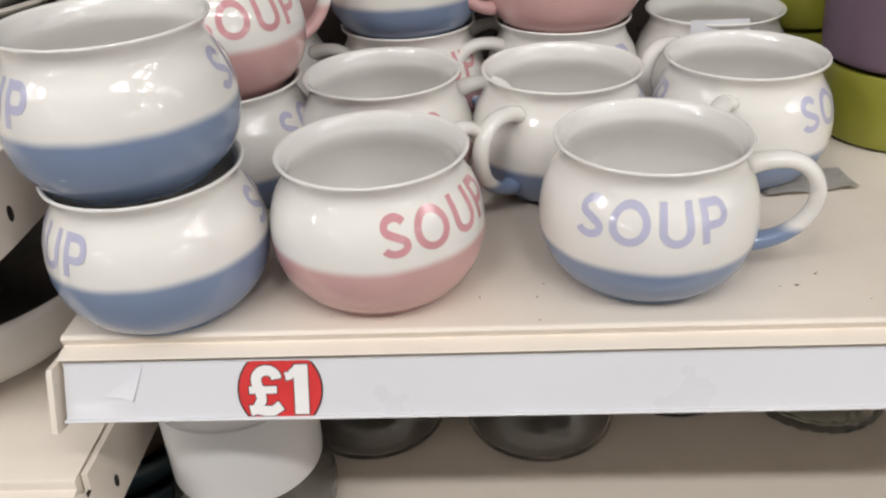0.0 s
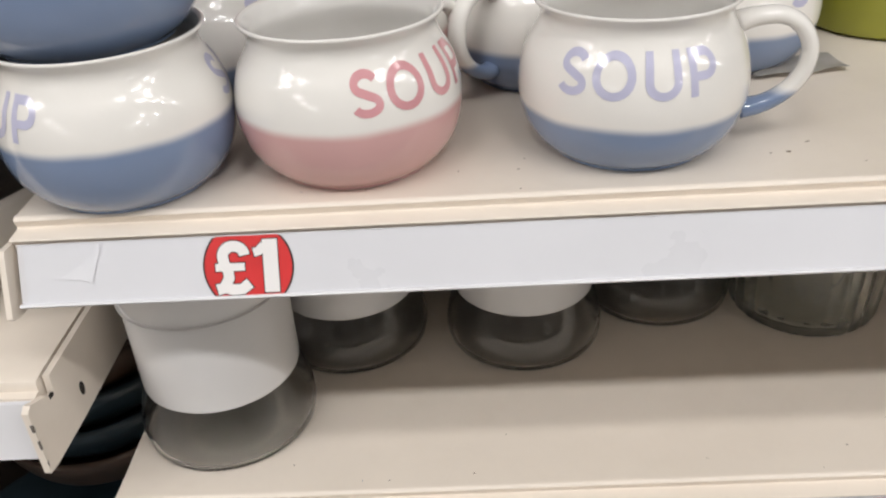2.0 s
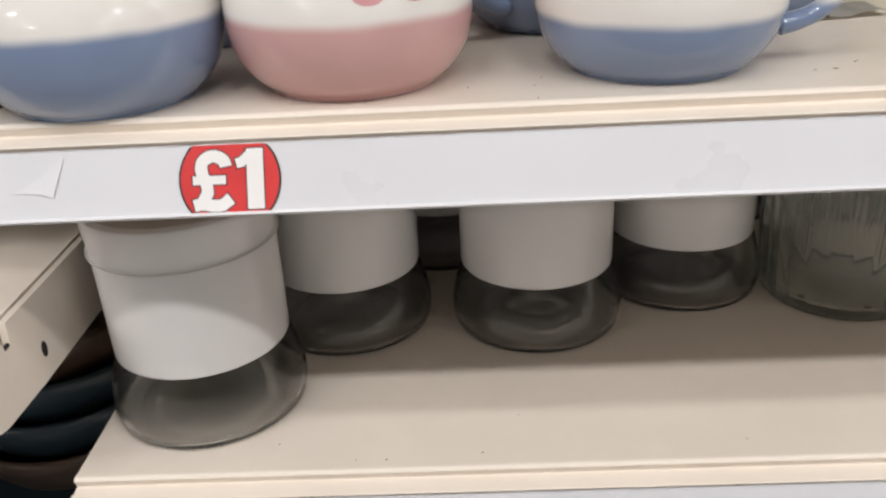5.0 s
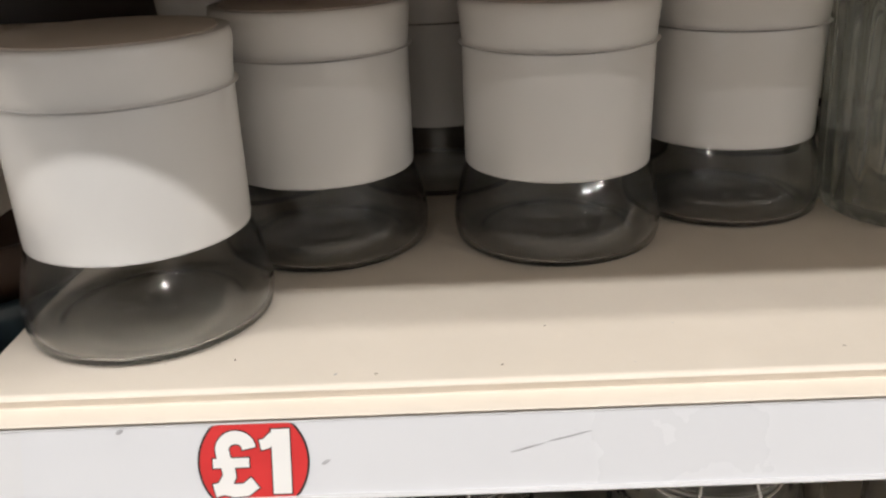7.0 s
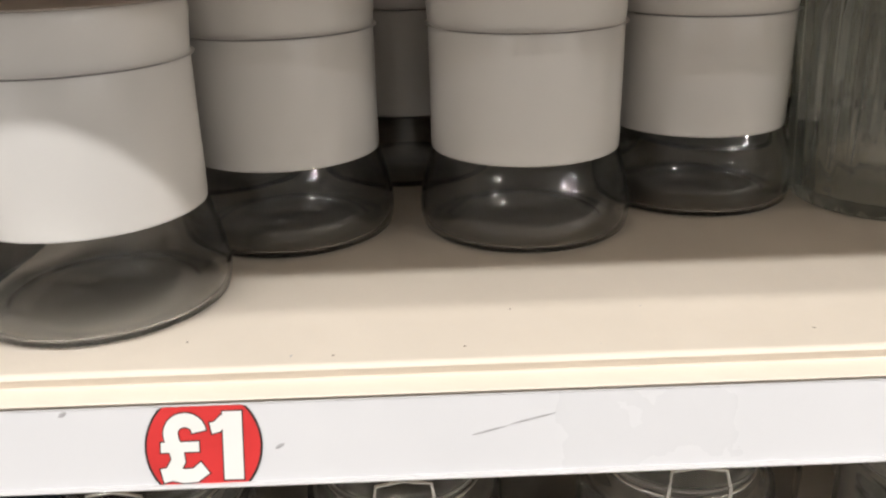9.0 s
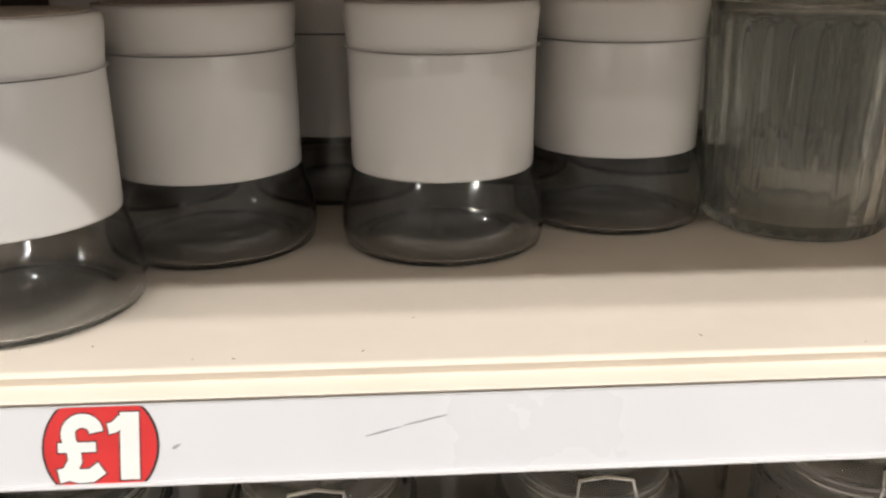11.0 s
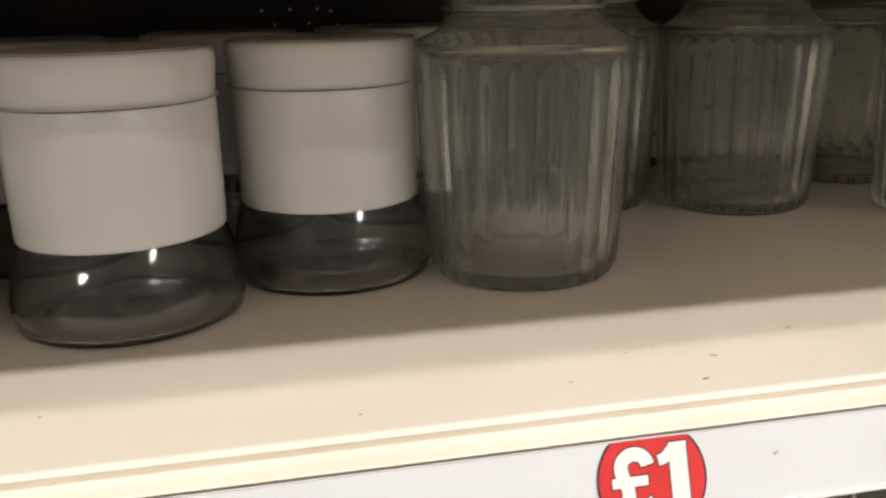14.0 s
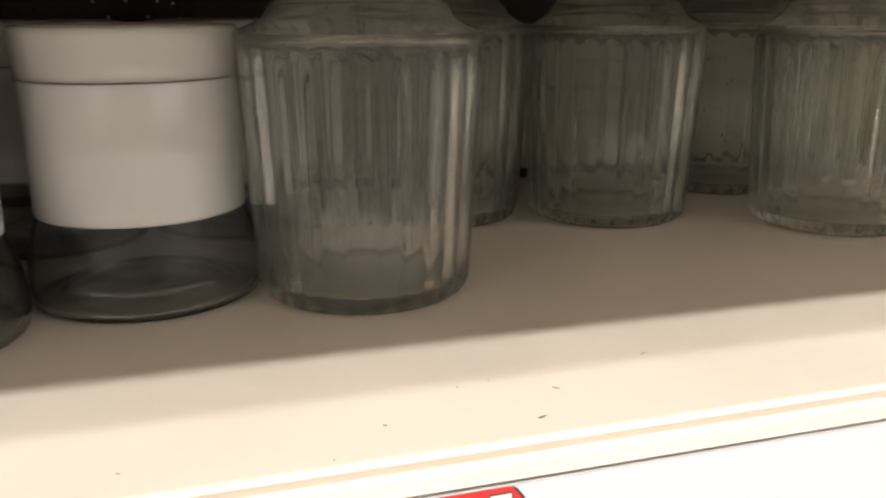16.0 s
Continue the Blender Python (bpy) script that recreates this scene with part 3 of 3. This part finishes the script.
# ---- clip-top jars on the shelf below ----
def clip_jar_master():
    j = thing("clip_top_jar", pose(0, 0, -5), "clear glass clip-top jar with wire bail", "jar", "clip-top jars")
    out = smooth_profile([(0.0, 0.002), (0.050, 0.0), (0.060, 0.004), (0.063, 0.02), (0.063, 0.13), (0.058, 0.146), (0.049, 0.153), (0.0485, 0.160)], 5)
    inn = smooth_profile([(0.0455, 0.160), (0.0455, 0.153), (0.054, 0.145), (0.059, 0.13), (0.059, 0.02), (0.05, 0.008), (0.0, 0.007)], 5)
    part("glass_body", lathe_bm(out + inn, 64), CLEAR, j, smooth=180)
    cover = part("lid", lathe_bm(smooth_profile([(0.0, 0.1605), (0.046, 0.1605), (0.0505, 0.163), (0.0505, 0.168), (0.046, 0.174), (0.030, 0.1765), (0.0, 0.177)], 5), 64), CLEAR, j, "domed glass lid", smooth=180)
    ring = [(0.0497 * math.cos(a), 0.0497 * math.sin(a), 0.1555) for a in np.linspace(0, 2 * math.pi, 41)]
    part("neck_wire", tube_bm(ring, 0.0013, 8), WIRE, j, smooth=180)
    over = [(-0.018, -0.052, 0.150), (-0.018, -0.054, 0.166), (-0.016, -0.050, 0.176), (0.0, -0.049, 0.178), (0.016, -0.050, 0.176), (0.018, -0.054, 0.166), (0.018, -0.052, 0.150), (0.014, -0.056, 0.138), (-0.014, -0.056, 0.138)]
    part("bail", tube_bm(over, 0.0013, 8), WIRE, j, smooth=180)
    arc = [(0.052 * math.cos(a), 0.052 * math.sin(a), 0.171 + 0.004 * math.sin(a)) for a in np.linspace(-0.3, math.pi + 0.3, 25)]
    part("lid_wire", tube_bm(arc, 0.0013, 8), WIRE, cover, smooth=180)
    part("gasket", lathe_bm([(0.0455, 0.1596), (0.0495, 0.1596), (0.0495, 0.1612), (0.0455, 0.1612)], 48, closed=True), OFFWHITE, j, "pale rubber gasket", smooth=40)
    return j


clip_master = clip_jar_master()
for i, (x, y) in enumerate([(-0.200, 0.60), (-0.040, 0.60), (0.136, 0.602), (0.315, 0.60), (0.48, 0.605), (-0.12, 0.75), (0.05, 0.76), (0.23, 0.755), (0.40, 0.76)]):
    copy_thing(clip_master, pose(x, y, BOTTOM + 0.0003, 0, 0, (i * 7) % 11 - 5))
for o in (*clip_master.children_recursive, clip_master):
    bpy.data.objects.remove(o)


# ---- neighbouring bay ----
def bay_shelf(x1, top, front, label, deep):
    s = thing("shelf", pose(0, 0, 0), label, "shelf", "shop shelves")
    x0 = -1.2
    part("deck", extrude_bm([(BACK, top), (front + 0.003, top), (front + 0.001, top - 0.001), (front, top - 0.003), (front, top - 0.008), (front - 0.006, top - 0.009), (front - 0.006, top - 0.011), (front, top - 0.012), (front, top - 0.03), (BACK, top - 0.03)], x0, x1 - 0.006), CREAM, s, smooth=35)
    rail = [(front - 0.007, top - 0.010), (front - 0.009, top - 0.011), (front - 0.022, top - 0.046), (front - 0.020, top - 0.047), (front - 0.004, top - 0.012)]
    part("price_rail", extrude_bm(rail, x0, x1 - 0.008), RAIL, s, "white plastic price rail", smooth=35)
    plate = [(front - 0.027, top - 0.004), (front - 0.022, top - 0.001), (front - 0.002, top - 0.010), (front + 0.001, top - 0.016), (front + 0.006, top - 0.015), (front + 0.007, top - 0.001), (BACK, top - 0.001),
             (BACK, top - deep), (front + 0.03, top - deep), (front - 0.018, top - 0.056), (front - 0.027, top - 0.054)]
    bm = extrude_bm(plate, x1 - 0.0045, x1)
    bracket = part("end_bracket", bm, CREAM, s, "cream steel end bracket with worn edge", smooth=30)
    hole = bmesh.new()
    pts = [(front + 0.038 + 0.003 * math.cos(a), top - 0.038 + 0.0055 * math.sin(a)) for a in np.linspace(0, 2 * math.pi, 13)[:-1]]
    for k, (dy, dz, w) in enumerate([(-0.0268, -0.016, 0.0060), (-0.0266, -0.030, 0.0075), (-0.0263, -0.046, 0.0040)]):
        part("paint_chip", box_bm(x1 - 0.0018 + 0.0006 * (k % 2), x1 + 0.0003, front + dy - 0.0006, front + dy + 0.0006, top + dz - w / 2, top + dz + w / 2, 0.0003, 1), CHIP, bracket, "dark chip in the worn paint")
    part("slot", box_bm(x1 - 0.002, x1 + 0.0005, front - 0.0010, front + 0.0052, top - 0.0152, top - 0.0128, 0.0006, 1), HOLE, bracket, "dark slot in the bracket")
    part("bracket_hole", extrude_bm(pts, x1 - 0.001, x1 + 0.0006, hole), HOLE, bracket)
    return s


bay_shelf(-0.2765, 0.9985, 0.4780, "cream steel shelf end of the neighbouring bay", 0.058)
bay_shelf(-0.2950, 1.2150, 0.4900, "cream steel upper shelf end of the neighbouring bay", 0.058)


def bowl(name, x, y, z, r, h, mat, label, category, group="", inner=None, thick=0.006):
    b = thing(name, pose(x, y, z), label, category, group)
    out = smooth_profile([(0.0, 0.0), (r * 0.45, 0.0), (r * 0.55, h * 0.05), (r * 0.82, h * 0.38), (r * 0.97, h * 0.8), (r, h)], 5)
    inn = smooth_profile([(r - thick * 0.5, h + thick * 0.3), (r - thick, h), (r * 0.95 - thick, h * 0.8), (r * 0.8 - thick, h * 0.42), (r * 0.5, h * 0.12), (0.0, h * 0.10)], 5)
    if inner:
        part("body", lathe_bm(out + [inn[0]], 72), mat, b, smooth=180)
        part("inside", lathe_bm(inn, 72), inner, b, "dark speckled inner glaze", smooth=180)
    else:
        part("body", lathe_bm(out + inn, 72), mat, b, smooth=180)
    return b


bowl("serving_bowl", -0.440, 0.640, 0.9985, 0.150, 0.085, OFFWHITE, "off-white serving bowl with charcoal speckled inside", "bowl", inner=CHARCOAL, thick=0.008)
for k in range(6):
    dish = thing("plate", pose(-0.470 + 0.002 * (k % 3), 0.790, 1.2153 + 0.009 * k), "white glazed plate in a stack on the upper shelf", "plate", "stacked white plates")
    part("dish", lathe_bm(smooth_profile([(0.0, 0.0), (0.062, 0.0), (0.085, 0.006), (0.112, 0.018), (0.1135, 0.0205), (0.111, 0.0215), (0.083, 0.0105), (0.06, 0.005), (0.0, 0.0048)], 4), 72), OFFWHITE, dish, smooth=180)
stand = 0.70
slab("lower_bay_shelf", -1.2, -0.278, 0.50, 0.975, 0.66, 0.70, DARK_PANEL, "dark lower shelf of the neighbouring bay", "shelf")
for k, (mat, label) in enumerate([(BROWN, "brown glazed bowl at the foot of a stack"), (TEAL, "dark teal glazed bowl in a stack"), (TEAL, "dark teal glazed bowl in a stack"), (BROWN, "brown glazed bowl on top of a stack")]):
    bowl("bowl", -0.372, 0.705, stand + 0.030 + 0.036 * k, 0.098, 0.062, mat, label, "bowl", "stacked bowls")
plate = thing("plate", pose(-0.372, 0.590, stand), "black plate with pale branching lines", "plate")
part("dish", lathe_bm(smooth_profile([(0.0, 0.0), (0.07, 0.0), (0.10, 0.010), (0.118, 0.020), (0.117, 0.023), (0.098, 0.014), (0.07, 0.006), (0.0, 0.005)], 4), 64), TEAL, plate, smooth=180)

for k in range(7):
    ang = -2.4 + 0.35 * k
    line = [(0.03 * math.cos(ang), 0.03 * math.sin(ang), 0.0068), (0.06 * math.cos(ang + 0.08), 0.06 * math.sin(ang + 0.08), 0.0072), (0.085 * math.cos(ang - 0.06), 0.085 * math.sin(ang - 0.06), 0.0118), (0.105 * math.cos(ang + 0.05), 0.105 * math.sin(ang + 0.05), 0.0192)]
    part("branch_line", tube_bm(line, 0.0007, 6), WHITE_PRINT, plate)
scrap = thing("paper_ticket", pose(0.240, 0.655, UPPER + 0.0006, 0, 0, 8), "crumpled grey paper ticket lying on the shelf", "ticket")
sheet = bmesh.new()
rows = [[sheet.verts.new((-0.035 + 0.01 * i, -0.016 + 0.008 * k, 0.0012 + 0.0022 * math.sin(i * 1.3) * math.sin(k * 1.1 + i * 0.4) + 0.002)) for i in range(8)] for k in range(5)]
for u, v in zip(rows, rows[1:]):
    for i in range(7):
        sheet.faces.new((u[i], u[i + 1], v[i + 1], v[i]))
bmesh.ops.solidify(sheet, geom=sheet.faces[:], thickness=0.0003)
part("sheet", sheet, OFFWHITE, scrap, smooth=180)
tag = thing("shelf_tag", pose(0.196, 0.768, UPPER + 0.0800, -8), "small white paper tag leaning on a mug rim", "tag")
part("sheet", box_bm(-0.024, 0.024, -0.0003, 0.0003, 0.0, 0.016), TICKET, tag)

# ---- scuffs, tear and specks ----
def sliver(name, p0, p1, width, mat, label, category, normal):
    """A thin raised mark between two points."""
    a, b, n = Vector(p0), Vector(p1), Vector(normal).normalized()
    d = (b - a).normalized()
    s = d.cross(n).normalized() * width / 2
    bm = bmesh.new()
    mid = [(a, 0.2), (a.lerp(b, 0.3), 1.0), (a.lerp(b, 0.7), 0.8), (b, 0.15)]
    low = [[bm.verts.new(c + s * k), bm.verts.new(c + n * 0.0002), bm.verts.new(c - s * k)] for c, k in mid]
    for u, v in zip(low, low[1:]):
        bm.faces.new((u[0], u[1], v[1], v[0]))
        bm.faces.new((u[1], u[2], v[2], v[1]))
    return tagged(part(name, bm, mat), label, category)


def on2(x, u):
    y, z = at2(u, 0.0012)
    return (x, y, z)


def on1(x, u):
    y, z = at1(u, 0.0012)
    return (x, y, z)


for x0, u0, x1, u1, w in [(-0.0032, 0.51, 0.0125, 0.61, 0.0009), (0.0140, 0.63, 0.0340, 0.745, 0.0008), (-0.0895, 0.44, -0.0855, 0.50, 0.0016), (-0.1830, 0.92, -0.1795, 0.97, 0.0022), (0.343, 0.60, 0.346, 0.64, 0.0015)]:
    sliver("scuff_mark", on2(x0, u0), on2(x1, u1), w, GREY_MARK, "grey scuff on the white ticket strip", "scuff mark", n2)
film = bmesh.new()
f = [film.verts.new(Vector(on1(x, u)) + n1 * 0.0002 * k) for x, u, k in [(-0.2335, 0.42, 1), (-0.2190, 0.66, 2), (-0.2075, 0.94, 1), (-0.2140, 0.34, 3), (-0.2205, 0.40, 2)]]
film.faces.new((f[0], f[1], f[4]))
film.faces.new((f[1], f[2], f[3], f[4]))
tagged(part("torn_film", film, FILM), "torn piece of clear film on the ticket strip", "film")
for x, y, dx, dy, w, level in [(0.3245, 0.4945, 0.0045, 0.0015, 0.0016, LOWER), (0.342, 0.520, 0.003, -0.002, 0.0012, LOWER), (0.398, 0.542, 0.005, 0.002, 0.0008, LOWER), (-0.005, 0.492, 0.0014, 0.001, 0.0012, LOWER), (0.02, 0.53, 0.0012, 0.0006, 0.001, LOWER),
                               (0.1895, 0.5180, 0.0035, 0.001, 0.0022, UPPER), (0.205, 0.530, 0.004, 0.003, 0.0008, UPPER), (0.03, 0.512, 0.0015, 0.001, 0.0014, UPPER), (0.03, 0.487, 0.001, 0.001, 0.0012, UPPER), (0.035, 0.527, 0.001, 0.001, 0.0012, UPPER)]:
    sliver("dirt_speck", (x, y, level + 0.0002), (x + dx, y + dy, level + 0.0002), w, DIRT, "small brown speck of dirt on the cream shelf", "speck", (0, 0, 1))

# white dots paint in glints of light coming through the perforation
for x, z in [(0.193, 1.0522), (0.198, 1.0401), (0.1316, 1.0539), (0.1567, 1.0544), (0.181, 1.0544), (0.1424, 1.0415), (0.1728, 1.0418)]:
    tagged(part("rivet", lathe_bm([(0.0, 0.0012), (0.0009, 0.0010), (0.0013, 0.0)], 10), WHITE_PRINT), "tiny white dot painting in a glint of light at a panel hole", "rivet", "rivets").matrix_world = pose(x, 0.9617, z, 90)

random.seed(7)
for k in range(26):
    level = UPPER if k % 2 else LOWER
    x, y = random.uniform(-0.2, 0.6), random.uniform(0.482, 0.535)
    ang, size = random.uniform(0, 3.14), random.uniform(0.0006, 0.0022)
    sliver("dirt_speck", (x, y, level + 0.0002), (x + size * math.cos(ang), y + size * math.sin(ang), level + 0.0002), size * 0.45, DIRT if k % 3 else GREY_MARK, "small brown speck of dirt on the cream shelf", "speck", (0, 0, 1))
